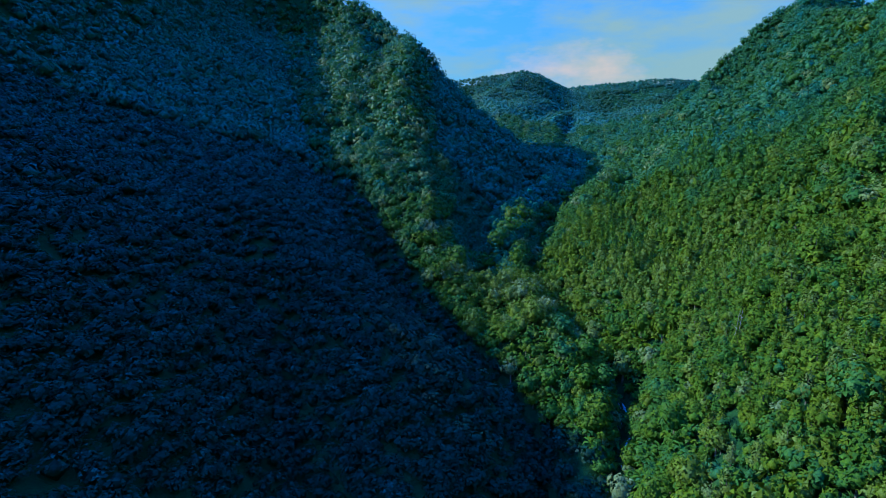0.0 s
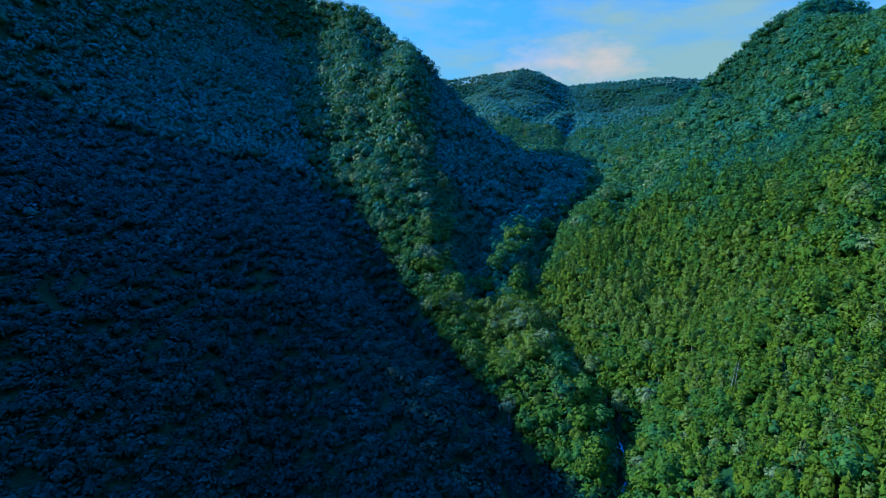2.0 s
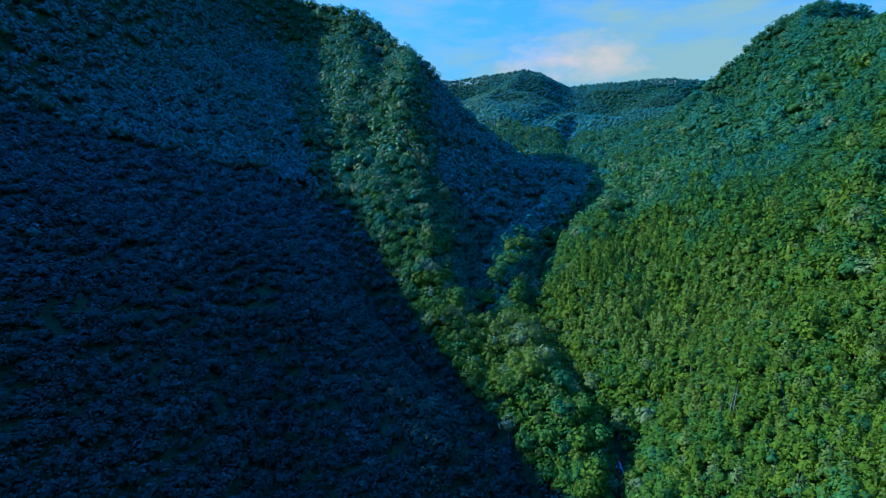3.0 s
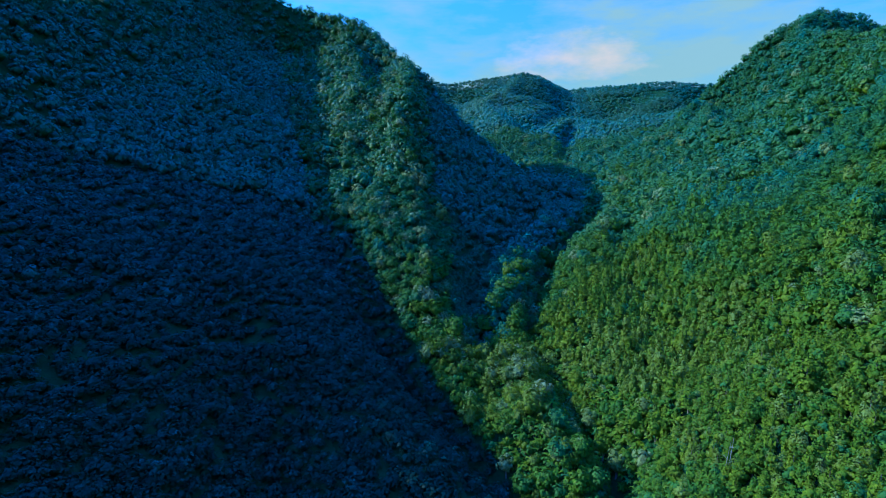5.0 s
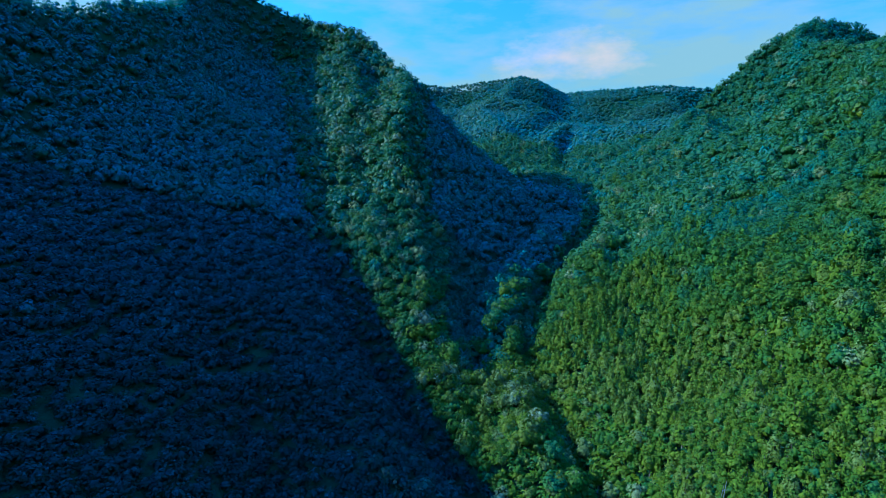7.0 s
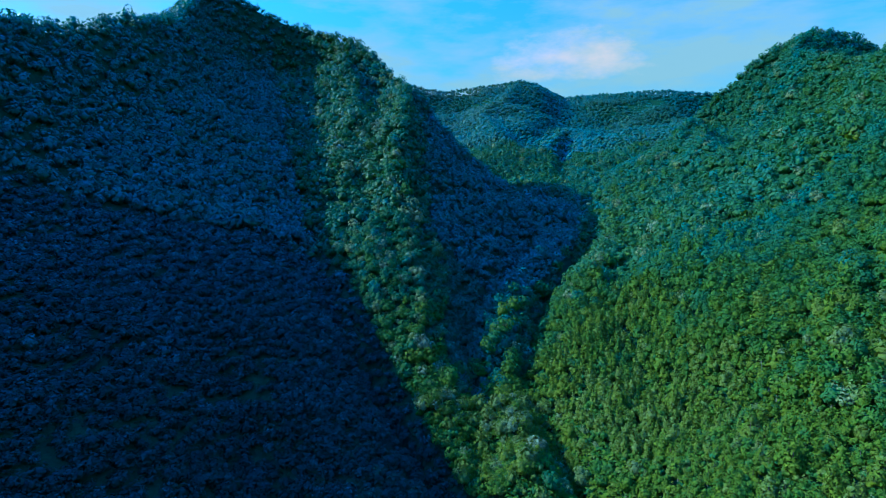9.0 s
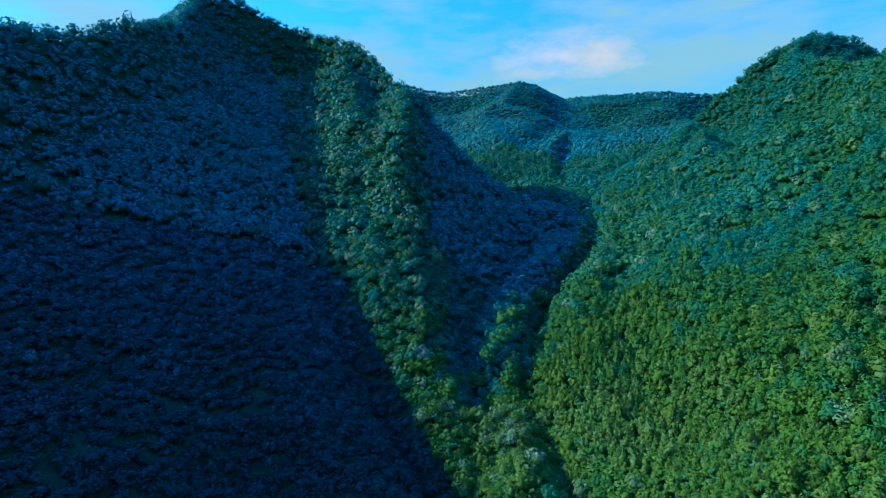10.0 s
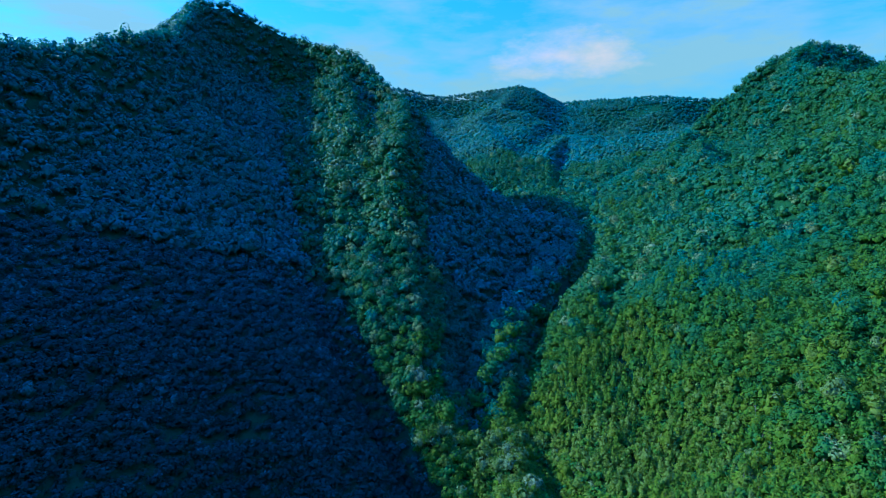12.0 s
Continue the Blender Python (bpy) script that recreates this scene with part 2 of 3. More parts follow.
def turned(v, r):
    c, s = np.cos(r), np.sin(r)
    return np.stack([v[:, 0] * c - v[:, 1] * s, v[:, 0] * s + v[:, 1] * c, v[:, 2]], 1)


def unit(v):
    return v / np.maximum(np.linalg.norm(v, axis=1)[:, None], 1e-9)


def tufts(base, out, size, tip=0.35):
    """Small leafy tufts lying on a crown: bent triangles that face outwards."""
    count = len(base)
    a = rng.normal(size=(count, 3))
    a = unit(a - out * (a * out).sum(1)[:, None])
    b = np.cross(out, a)
    size = (size * rng.uniform(0.6, 1.35, count))[:, None]
    lift = rng.uniform(-0.25, 1.0, (count, 1)) * tip
    v = np.stack([base + a * size, base + (-0.5 * a + 0.8 * b) * size, base + (-0.5 * a - 0.8 * b + lift * 2.0 * out) * size], 1)
    side = np.einsum("ij,ij->i", np.cross(v[:, 1] - v[:, 0], v[:, 2] - v[:, 0]), out) < 0
    v[side] = v[side][:, ::-1]
    return v.reshape(-1, 3), np.arange(count * 3).reshape(-1, 3), np.repeat(out, 3, axis=0)


OCTA = np.array([(1, 0, 0), (0, 1, 0), (-1, 0, 0), (0, -1, 0), (0, 0, 1), (0, 0, -1)], float)
OCTA_TRIS = np.array([(0, 1, 4), (1, 2, 4), (2, 3, 4), (3, 0, 4), (1, 0, 5), (2, 1, 5), (3, 2, 5), (0, 3, 5)])


def crown_of(centres, radii, leaves, size, hub, tip=0.35, soft=0.32, core=(OCTA, OCTA_TRIS)):
    """Lobes covered with tufts, over a closed core; the tufts face away from their lobe, from the hub and upwards."""
    centres, radii = np.array(centres), np.array(radii)
    share = radii[:, 0] ** 2 / (radii[:, 0] ** 2).sum()
    pick = rng.choice(len(centres), leaves * 4, p=share)
    d = rng.normal(size=(leaves * 4, 3))
    d[:, 2] = np.abs(d[:, 2]) - 0.35
    d = unit(d)
    spot = centres[pick] + d * radii[pick]
    apart = np.linalg.norm((spot[:, None] - centres[None]) / radii[None], axis=2)
    apart[np.arange(len(pick)), pick] = 9.0
    free = np.flatnonzero(apart.min(1) > 0.92)[:leaves]
    out = unit(d[free] * (0.82 - soft) + unit(spot[free] - np.array(hub)) * soft + np.array([0, 0, 0.7 * soft]))
    v, f, facing = tufts(spot[free] - d[free] * 0.04, out, size, tip)
    verts, tris, ways = [v], [f], [facing]
    at = len(v)
    for c, r in zip(centres, radii):
        if r[0] < 0.58:
            continue
        ball = turned(core[0], rng.uniform(0, 6)) * rng.uniform(0.9, 1.1, (len(core[0]), 1))
        verts.append(c + ball * r * 0.92)
        tris.append(core[1] + at)
        ways.append(unit(ball))
        at += len(ball)
    return np.concatenate(verts), np.concatenate(tris), np.concatenate(ways)


def broad_crown(lobes, leaves, size=0.24, tall=1.15, soft=0.32, core=(OCTA, OCTA_TRIS)):
    """A billowing crown: leafy lobes heaped over a core."""
    centres, radii = [(0.0, 0.0, 1.2)], [(0.66, 0.66, 0.6)]
    for i in range(lobes):
        up = 1 - 1.2 * (i + 0.5) / lobes
        r = math.sqrt(max(0.0, 1 - up * up)) * rng.uniform(0.5, 0.8)
        a = i * 2.4 + rng.uniform(-0.6, 0.6)
        s = rng.uniform(0.65, 1.25) * (0.2 + 0.6 / math.sqrt(lobes + 1))
        centres.append((r * math.cos(a), r * math.sin(a), 1.3 + up * 0.6 * tall * rng.uniform(0.75, 1.2)))
        radii.append((s, s * rng.uniform(0.85, 1.15), s * rng.uniform(0.75, 1.0)))
    return crown_of(centres, radii, leaves, size, (0, 0, 0.9), 0.35, soft, core)


def pine_crown(tiers, leaves, size=0.2):
    """A soft, plump cone of drooping sprays."""
    centres, radii = [], []
    for i in range(tiers):
        s = (i + 0.5) / tiers
        w = (1 - s) ** 0.8 * 0.68 + 0.13
        a = rng.uniform(0, 6.3)
        off = 0.22 * (1 - s)
        centres.append((off * math.cos(a), off * math.sin(a), 0.8 + s * 2.1))
        radii.append((w, w * rng.uniform(0.85, 1.1), 2.0 / tiers))
    return crown_of(centres, radii, leaves, size, (0, 0, 0.6), 0.7, 0.35, (ICO, ICO_TRIS))


def frond_list(count, height=1.0):
    """Arching fronds round a short stem."""
    pieces = []
    for i in range(count):
        a = i * 6.283 / count + rng.uniform(-0.25, 0.25)
        lift, length = rng.uniform(0.3, 1.0), rng.uniform(0.7, 1.1)
        v = []
        for k, w in ((0.05, 0.05), (0.4, 0.19), (0.75, 0.17), (1.0, 0.04)):
            z = height + lift * math.sin(k * 2.2) - 0.35 * k * k
            for side in (-w, w):
                v.append((k * length * math.cos(a) - side * math.sin(a), k * length * math.sin(a) + side * math.cos(a), z - abs(side) * 0.3))
        f = [(2 * k, 2 * k + 1, 2 * k + 3) for k in range(3)] + [(2 * k, 2 * k + 3, 2 * k + 2) for k in range(3)]
        pieces.append((np.array(v), np.array(f)))
    return pieces


def frond_crown(count, height=1.0):
    v, f = joined(frond_list(count, height))
    down = np.cross(v[f[:, 1]] - v[f[:, 0]], v[f[:, 2]] - v[f[:, 0]])[:, 2] < 0
    f[down] = f[down][:, ::-1]
    return v, f, unit(v - np.array([0, 0, height * 0.2]))


def stem(height, low, high, sides=5, lean=0.0):
    a = np.arange(sides) * 6.283 / sides
    rings = []
    for k, (z, r) in enumerate(((-0.15 * height, low * 1.3), (0.08 * height, low), (0.55 * height, (low + high) / 2), (height, high))):
        rings.append(np.stack([np.cos(a) * r + lean * max(0, z), np.sin(a) * r, np.full(sides, z)], 1))
    i = np.arange(sides)
    f = []
    for k in range(3):
        b, t = k * sides + i, (k + 1) * sides + i
        bn, tn = k * sides + (i + 1) % sides, (k + 1) * sides + (i + 1) % sides
        f += [np.stack([b, bn, tn], 1), np.stack([b, tn, t], 1)]
    return np.concatenate(rings), np.concatenate(f)


# ---- where the trees stand ----
def scatter(x0, x1, y0, y1, step):
    xs, ys = np.meshgrid(np.arange(x0, x1, step), np.arange(y0, y1, step))
    x = xs.ravel() + rng.uniform(-0.45, 0.45, xs.size) * step
    y = ys.ravel() + rng.uniform(-0.45, 0.45, ys.size) * step
    return x, y


def wide(x, y, margin=90.0):
    return (np.abs(x) < 0.92 * (y + margin)) & (y > 40)


def stand(name, shapes, x, y, radius, tone, mat, label, sink=0.3, rise=(0.85, 1.3)):
    """One joined mesh of many trees that share a few shapes."""
    z = land(x, y)
    pick = rng.integers(0, len(shapes), len(x))
    verts, tris, tones, ways, at = [], [], [], [], 0
    for k, (sv, sf, sn) in enumerate(shapes):
        i = np.flatnonzero(pick == k)
        if not len(i):
            continue
        r = rng.uniform(0, 6.283, len(i))
        c, s = np.cos(r)[:, None], np.sin(r)[:, None]
        size = radius[i][:, None]
        tall = size * rng.uniform(*rise, (len(i), 1))
        vx = (sv[None, :, 0] * c - sv[None, :, 1] * s) * size + x[i][:, None]
        vy = (sv[None, :, 0] * s + sv[None, :, 1] * c) * size + y[i][:, None]
        vz = sv[None, :, 2] * tall + z[i][:, None] - sink * size
        verts.append(np.stack([vx, vy, vz], 2).reshape(-1, 3))
        ways.append(np.stack([sn[None, :, 0] * c - sn[None, :, 1] * s, sn[None, :, 0] * s + sn[None, :, 1] * c, np.broadcast_to(sn[None, :, 2], vx.shape)], 2).reshape(-1, 3))
        tris.append((sf[None] + (at + np.arange(len(i)) * len(sv))[:, None, None]).reshape(-1, 3))
        tones.append(np.repeat(tone[i], len(sv)))
        at += len(i) * len(sv)
    ob = new(name, mesh_from(name, np.concatenate(verts), np.concatenate(tris), mat, np.concatenate(tones), np.concatenate(ways)))
    return tagged(ob, label, "forest", kind="stuff")


def lerp(v, a, b):
    return np.clip((v - a) / (b - a), 0, 1)


# the stretch of wood that lies closest, by the stream and at the foot of the eastern slope
CLOSE_X, CLOSE_Y = 92.0, 178.0


def zones(x, y):
    """What grows where: conifers on the eastern slope, fronds by the stream; and the western shadow zone."""
    z = land(x, y) - EYE
    off, _ = nearest(CRESTS["valley"], x, y)
    # Follows the edge of the cast shadow; leaf colour is darkened west of it.
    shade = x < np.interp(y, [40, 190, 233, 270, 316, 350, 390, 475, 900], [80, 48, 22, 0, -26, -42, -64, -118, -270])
    patch = lattice(x, y, 60, 8) + 0.6 * lattice(x, y, 22, 9)
    lower = np.interp(y, [110, 150, 190, 230, 265, 300, 320, 345, 390], [68, 80, 92, 90, 80, 68, 72, 98, 138])
    upper = np.interp(y, [110, 150, 230, 300, 370], [142, 140, 149, 142, 146])
    conifer = (x > lower + 5 * patch) & (off > 10 + 3 * patch) & (x < upper + 12 * patch) & ~shade & (y < 400)
    frond = (off < 40 + 9 * patch) & (y < 300) & (y > 110) & ~shade & ~conifer
    return z, off, shade, patch, conifer, frond


near_x, near_y = scatter(-420, 420, 45, 470, 4.3)
keep = wide(near_x, near_y, 60) & (np.hypot(near_x, near_y) < 450)
near_x, near_y = near_x[keep], near_y[keep]
ground_z, off_stream, shade_side, patch, pines_fit, fronds_fit = zones(near_x, near_y)
thin = rng.uniform(0, 1, len(near_x)) < np.where(near_x > 140, 0.04, 0.0)
chance = rng.uniform(0, 1, len(near_x))
clear = ((off_stream < 1.7) & (near_y < 240)) | ((off_stream < 3.6) & (np.abs(near_y - 213) < 8))
strays = (near_x > 115) & (near_x < 205) & (near_y < 420) & ~shade_side & (chance < 0.22)
is_pine = (pines_fit & (chance < 0.88)) | strays
is_broad = ~is_pine & ~clear & ~thin & ~(fronds_fit & (chance < 0.3))
# Tone drops from yellow-green towards blue-green with distance, imitating haze in the colour.
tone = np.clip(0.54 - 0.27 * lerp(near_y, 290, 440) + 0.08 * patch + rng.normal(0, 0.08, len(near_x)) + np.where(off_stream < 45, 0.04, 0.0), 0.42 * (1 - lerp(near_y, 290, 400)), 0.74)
west = near_x < np.interp(near_y, [p[1] for p in CRESTS["valley"]], [p[0] for p in CRESTS["valley"]])
upslope = ~west & ~pines_fit & (near_x > np.interp(near_y, [150, 230, 300, 430], [160, 142, 132, 124]))
tone = np.where(upslope, tone - 0.07, tone)
# Lighter tone along the stream stands in for sunlight that misses the banks.
tone = np.where((off_stream < 34) & (near_y < 330) & ~shade_side, np.maximum(tone, 0.56 + 0.05 * patch), tone)
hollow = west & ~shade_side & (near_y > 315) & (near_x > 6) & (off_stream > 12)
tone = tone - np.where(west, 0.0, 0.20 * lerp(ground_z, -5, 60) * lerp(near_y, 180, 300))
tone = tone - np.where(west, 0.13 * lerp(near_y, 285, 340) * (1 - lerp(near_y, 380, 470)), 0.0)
# The spur's shadow over the hollow is painted in as a low leaf tone.
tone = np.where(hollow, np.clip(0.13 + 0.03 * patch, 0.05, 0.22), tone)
spur_wood = west & ~shade_side & ~hollow & (near_y > 250)
tone = np.where(~hollow & (rng.uniform(0, 1, len(near_x)) < np.where(spur_wood, 0.12, 0.03)), rng.uniform(0.72, 0.84, len(near_x)), tone)
size = rng.uniform(2.2, 3.7, len(near_x)) * np.where(rng.uniform(0, 1, len(near_x)) < np.where(pines_fit | shade_side, 0.04, 0.2), 1.75, 1.0)
size = size * np.where(west & ~shade_side & ~hollow & (near_y > 260) & (rng.uniform(0, 1, len(near_x)) < 0.22), 1.7, 1.0)
size = size * np.where(upslope, 1.35, np.where(shade_side, rng.uniform(1.1, 1.9, len(near_x)), 1.0))
size = np.minimum(size, 5.4)
shade_gap = shade_side & (rng.uniform(0, 1, len(near_x)) < 0.12)
close = np.hypot(near_x - CLOSE_X, near_y - CLOSE_Y)


def closest(mask, count):
    """The trees of a kind that stand closest to that stretch."""
    i = np.flatnonzero(mask)
    picked = np.zeros(len(mask), bool)
    picked[i[np.argsort(close[i])[:count]]] = True
    return picked


single_broad = closest(is_broad & ~shade_side, 300)
single_pine = closest(is_pine, 300)

rich = [broad_crown(8, 200, 0.115, 1.15, 0.26) for _ in range(16)]
shaded = [broad_crown(6, 100, 0.135, 0.75, 0.45) for _ in range(14)]
lean_shapes = [broad_crown(4 + k % 3, 64, 0.19, 1.1, 0.3) for k in range(24)]
rough_shapes = [broad_crown(2, 12, 0.4, 1.0) for _ in range(8)]
soft_shapes = [broad_crown(3, 20, 0.34, 1.0, 0.45) for _ in range(12)]
pines = [pine_crown(5, 90) for _ in range(12)]

m = is_broad & ~shade_side & ~single_broad
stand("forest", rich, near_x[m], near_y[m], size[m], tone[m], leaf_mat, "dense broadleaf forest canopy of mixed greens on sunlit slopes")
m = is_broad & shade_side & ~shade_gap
# Near-black tone paints the shade into these leaves, easing off with distance.
stand("forest", shaded, near_x[m], near_y[m], size[m], np.clip(0.004 + 0.09 * lerp(np.hypot(near_x[m], near_y[m]), 250, 460) + rng.normal(0, 0.03, m.sum()), 0.0, 0.4), mid_mat, "broadleaf forest canopy on a steep slope, shade painted into its leaves", 0.7, (0.75, 1.1))
m = is_pine & ~single_pine
young_x, young_y = scatter(85, 330, 120, 430, 4.3)
_, _, _, young_patch, young_fit, _ = zones(young_x, young_y)
young = young_fit & (rng.uniform(0, 1, len(young_x)) < 0.6)
stand("conifer_plantation", pines, np.concatenate([near_x[m], young_x[young]]), np.concatenate([near_y[m], young_y[young]]), np.concatenate([size[m] * 0.9, rng.uniform(1.7, 2.7, young.sum())]), np.concatenate([np.clip(tone[m] + 0.14, 0.52, 0.74), np.clip(0.62 + 0.06 * young_patch[young] + rng.normal(0, 0.04, young.sum()), 0.5, 0.74)]), needle_mat, "yellow-green conifer plantation on a steep sunlit slope", rise=(1.05, 1.6))

# low growth that covers the ground between the trees
low_x, low_y = scatter(-60, 330, 100, 440, 2.5)
_, low_off, low_shade, low_patch, low_pine, low_frond = zones(low_x, low_y)
keep = ~low_shade & wide(low_x, low_y, 30) & ((low_off > 1.8) | (low_y > 240)) & ((low_off > 3.0) | (np.abs(low_y - 213) > 8))
grow = keep & low_frond
fronds = [frond_crown(10, 0.9) for _ in range(8)]
low_tone = np.clip(0.50 + 0.08 * low_patch + rng.normal(0, 0.07, len(low_x)), 0.2, 0.7)
stand("undergrowth", fronds, low_x[grow], low_y[grow], rng.uniform(2.0, 3.5, grow.sum()), low_tone[grow], frond_mat, "bright green bananas and ferns crowding the stream banks")
grow = keep & (np.hypot(low_x, low_y) < 330) & (rng.uniform(0, 1, len(low_x)) < np.where(low_frond, 0.2, 0.6))
shrubs = [broad_crown(3, 34, 0.17, 0.8) for _ in range(8)]
stand("undergrowth", shrubs, low_x[grow], low_y[grow], rng.uniform(2.2, 3.4, grow.sum()), low_tone[grow] - 0.03, leaf_mat, "green shrubs filling the gaps beneath the trees")

# the mountain sides: fine canopy on the sides that face the valley, coarser behind the crests
CREST_X = [-900, -466, -385, -243, -137, -38, 60, 135, 160]
CREST_Y = [1090, 920, 930, 960, 910, 775, 705, 655, 3000]
mid_x, mid_y = scatter(-900, 1000, 200, 1150, 6.9)
peak_x, peak_y = scatter(370, 660, 640, 950, 7.0)  # the steepest side, where the trees stand closer
mid_x, mid_y = np.concatenate([mid_x, peak_x]), np.concatenate([mid_y, peak_y])
keep = wide(mid_x, mid_y) & (np.hypot(mid_x, mid_y) >= 450) & (np.hypot(mid_x, mid_y) < 1150)
mid_x, mid_y = mid_x[keep], mid_y[keep]
hidden = (mid_y > np.interp(mid_x, CREST_X, CREST_Y)) & (mid_y < 940)
hidden |= (mid_y > np.interp(mid_x, CREST_X, CREST_Y)) & (mid_x < 60)
hidden |= (mid_x < -400) & (mid_y < 880)
patch = lattice(mid_x, mid_y, 90, 8) + 0.6 * lattice(mid_x, mid_y, 30, 9)
# The drop goes on up the valley: more haze put into the leaf colour.
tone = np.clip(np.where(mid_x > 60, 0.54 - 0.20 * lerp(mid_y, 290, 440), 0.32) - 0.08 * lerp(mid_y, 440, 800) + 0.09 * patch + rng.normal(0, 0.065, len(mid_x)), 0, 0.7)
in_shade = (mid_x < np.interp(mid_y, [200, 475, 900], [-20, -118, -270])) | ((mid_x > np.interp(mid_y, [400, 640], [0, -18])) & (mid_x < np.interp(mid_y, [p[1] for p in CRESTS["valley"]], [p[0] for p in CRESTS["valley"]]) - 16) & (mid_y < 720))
# Blue shade and haze put into the leaf tone here, paler further off.
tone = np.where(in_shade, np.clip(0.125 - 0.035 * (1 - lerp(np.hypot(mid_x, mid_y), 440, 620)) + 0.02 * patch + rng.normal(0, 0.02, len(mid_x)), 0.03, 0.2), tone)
spur_wood = ~in_shade & (mid_x < 20) & (mid_y < 900)
tone = np.where(~in_shade & (rng.uniform(0, 1, len(mid_x)) < np.where(spur_wood, 0.12, 0.03)), rng.uniform(0.72, 0.84, len(mid_x)), tone)
radius = np.clip(rng.lognormal(1.36, 0.28, len(mid_x)) * (1 + 0.3 * lattice(mid_x, mid_y, 26, 11)), 2.2, 7.5)
big = radius > 5.8
m = ~hidden & big
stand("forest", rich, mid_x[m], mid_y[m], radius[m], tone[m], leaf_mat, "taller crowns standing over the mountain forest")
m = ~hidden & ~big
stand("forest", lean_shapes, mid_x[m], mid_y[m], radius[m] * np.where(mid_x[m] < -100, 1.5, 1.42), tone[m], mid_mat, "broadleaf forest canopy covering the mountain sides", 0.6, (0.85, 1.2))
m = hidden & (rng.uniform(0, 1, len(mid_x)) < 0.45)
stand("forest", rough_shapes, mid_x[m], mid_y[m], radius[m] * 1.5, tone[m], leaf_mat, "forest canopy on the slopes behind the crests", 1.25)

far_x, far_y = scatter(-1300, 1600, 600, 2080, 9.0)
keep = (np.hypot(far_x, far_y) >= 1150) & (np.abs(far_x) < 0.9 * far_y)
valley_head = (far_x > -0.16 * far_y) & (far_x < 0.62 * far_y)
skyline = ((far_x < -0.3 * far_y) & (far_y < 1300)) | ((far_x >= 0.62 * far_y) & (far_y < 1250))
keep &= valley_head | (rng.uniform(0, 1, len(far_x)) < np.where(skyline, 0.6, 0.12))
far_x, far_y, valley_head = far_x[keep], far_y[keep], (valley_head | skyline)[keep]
# The blue-green tone stands in for haze over the far ridges.
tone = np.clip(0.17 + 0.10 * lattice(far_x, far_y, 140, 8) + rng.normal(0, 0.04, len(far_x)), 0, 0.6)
stand("distant_forest", soft_shapes, far_x, far_y, rng.uniform(4.8, 7.4, len(far_x)) * np.where(valley_head, 1.0, 2.3), tone, far_mat, "distant forest, tinted haze-blue, on the ridges closing the valley", 1.0, (0.85, 1.2))


# the same woods go on around and behind
round_x, round_y = scatter(-620, 620, -260, 640, 12.5)
keep = ~wide(round_x, round_y, 60) & (np.abs(round_x) < 520 + 0.1 * np.abs(round_y))
round_x, round_y = round_x[keep], round_y[keep]
stand("forest", lean_shapes, round_x, round_y, rng.uniform(5.5, 9.0, len(round_x)), rng.uniform(0.05, 0.45, len(round_x)), leaf_mat, "forest canopy on the slopes further down the valley")


# ---- single trees ----
def part(name, me, parent):
    ob = new(name, me)
    ob.parent = parent
    return ob


def limbs(height, low, reach, count):
    """A tapered trunk with a few rising limbs."""
    pieces = [stem(height, low, low * 0.35, 7, rng.uniform(-0.05, 0.05))]
    for i in range(count):
        v, f = stem(reach * rng.uniform(0.7, 1.1), low * 0.4, low * 0.12, 4)
        tip = rng.uniform(0.6, 1.0)
        c, s = math.cos(tip), math.sin(tip)
        v = np.stack([v[:, 0] * c + v[:, 2] * s, v[:, 1], v[:, 2] * c - v[:, 0] * s], 1)
        v = turned(v, i * 6.283 / count + rng.uniform(-0.5, 0.5)) + np.array([0, 0, height * rng.uniform(0.45, 0.75)])
        pieces.append((v, f))
    return joined(pieces)


def tree(name, crown, wood, tone, mat, label, category, group=""):
    """A tree at the origin, one unit in crown radius: an empty with a trunk and a crown."""
    root = tagged(new(name), label, category, group)
    part("trunk", mesh_from("trunk", *wood, bark_mat), root)
    part("crown", mesh_from("crown", crown[0], crown[1], mat, np.full(len(crown[0]), tone), crown[2]), root)
    return root


def leafy(name, blade, leaves, wood, tone, label, category, group):
    """A plant whose leaves can be told apart: an empty with a trunk and each leaf."""
    root = tagged(new(name), label, category, group)
    part("trunk", mesh_from("trunk", *wood, bark_mat), root)
    for v, f in leaves:
        part(blade, mesh_from(blade, v, f, frond_mat, np.full(len(v), tone + rng.uniform(-0.05, 0.05))), root)
    return root


def limbed(name, crown, height, low, tone, label, category, group=""):
    """A large tree whose limbs are pieces of its trunk."""
    root = tagged(new(name), label, category, group)
    trunk = part("trunk", mesh_from("trunk", *stem(height, low, low * 0.35, 8, 0.03), bark_mat), root)
    for i in range(5):
        v, f = stem(0.8 * rng.uniform(0.7, 1.1), low * 0.4, low * 0.12, 5)
        tip = rng.uniform(0.6, 1.0)
        c, s = math.cos(tip), math.sin(tip)
        v = np.stack([v[:, 0] * c + v[:, 2] * s, v[:, 1], v[:, 2] * c - v[:, 0] * s], 1)
        v = turned(v, i * 1.257 + rng.uniform(-0.4, 0.4)) + np.array([0, 0, height * rng.uniform(0.45, 0.75)])
        part("limb", mesh_from("limb", v, f, bark_mat), trunk)
    part("crown", mesh_from("crown", crown[0], crown[1], leaf_mat, np.full(len(crown[0]), tone), crown[2]), root)
    return root


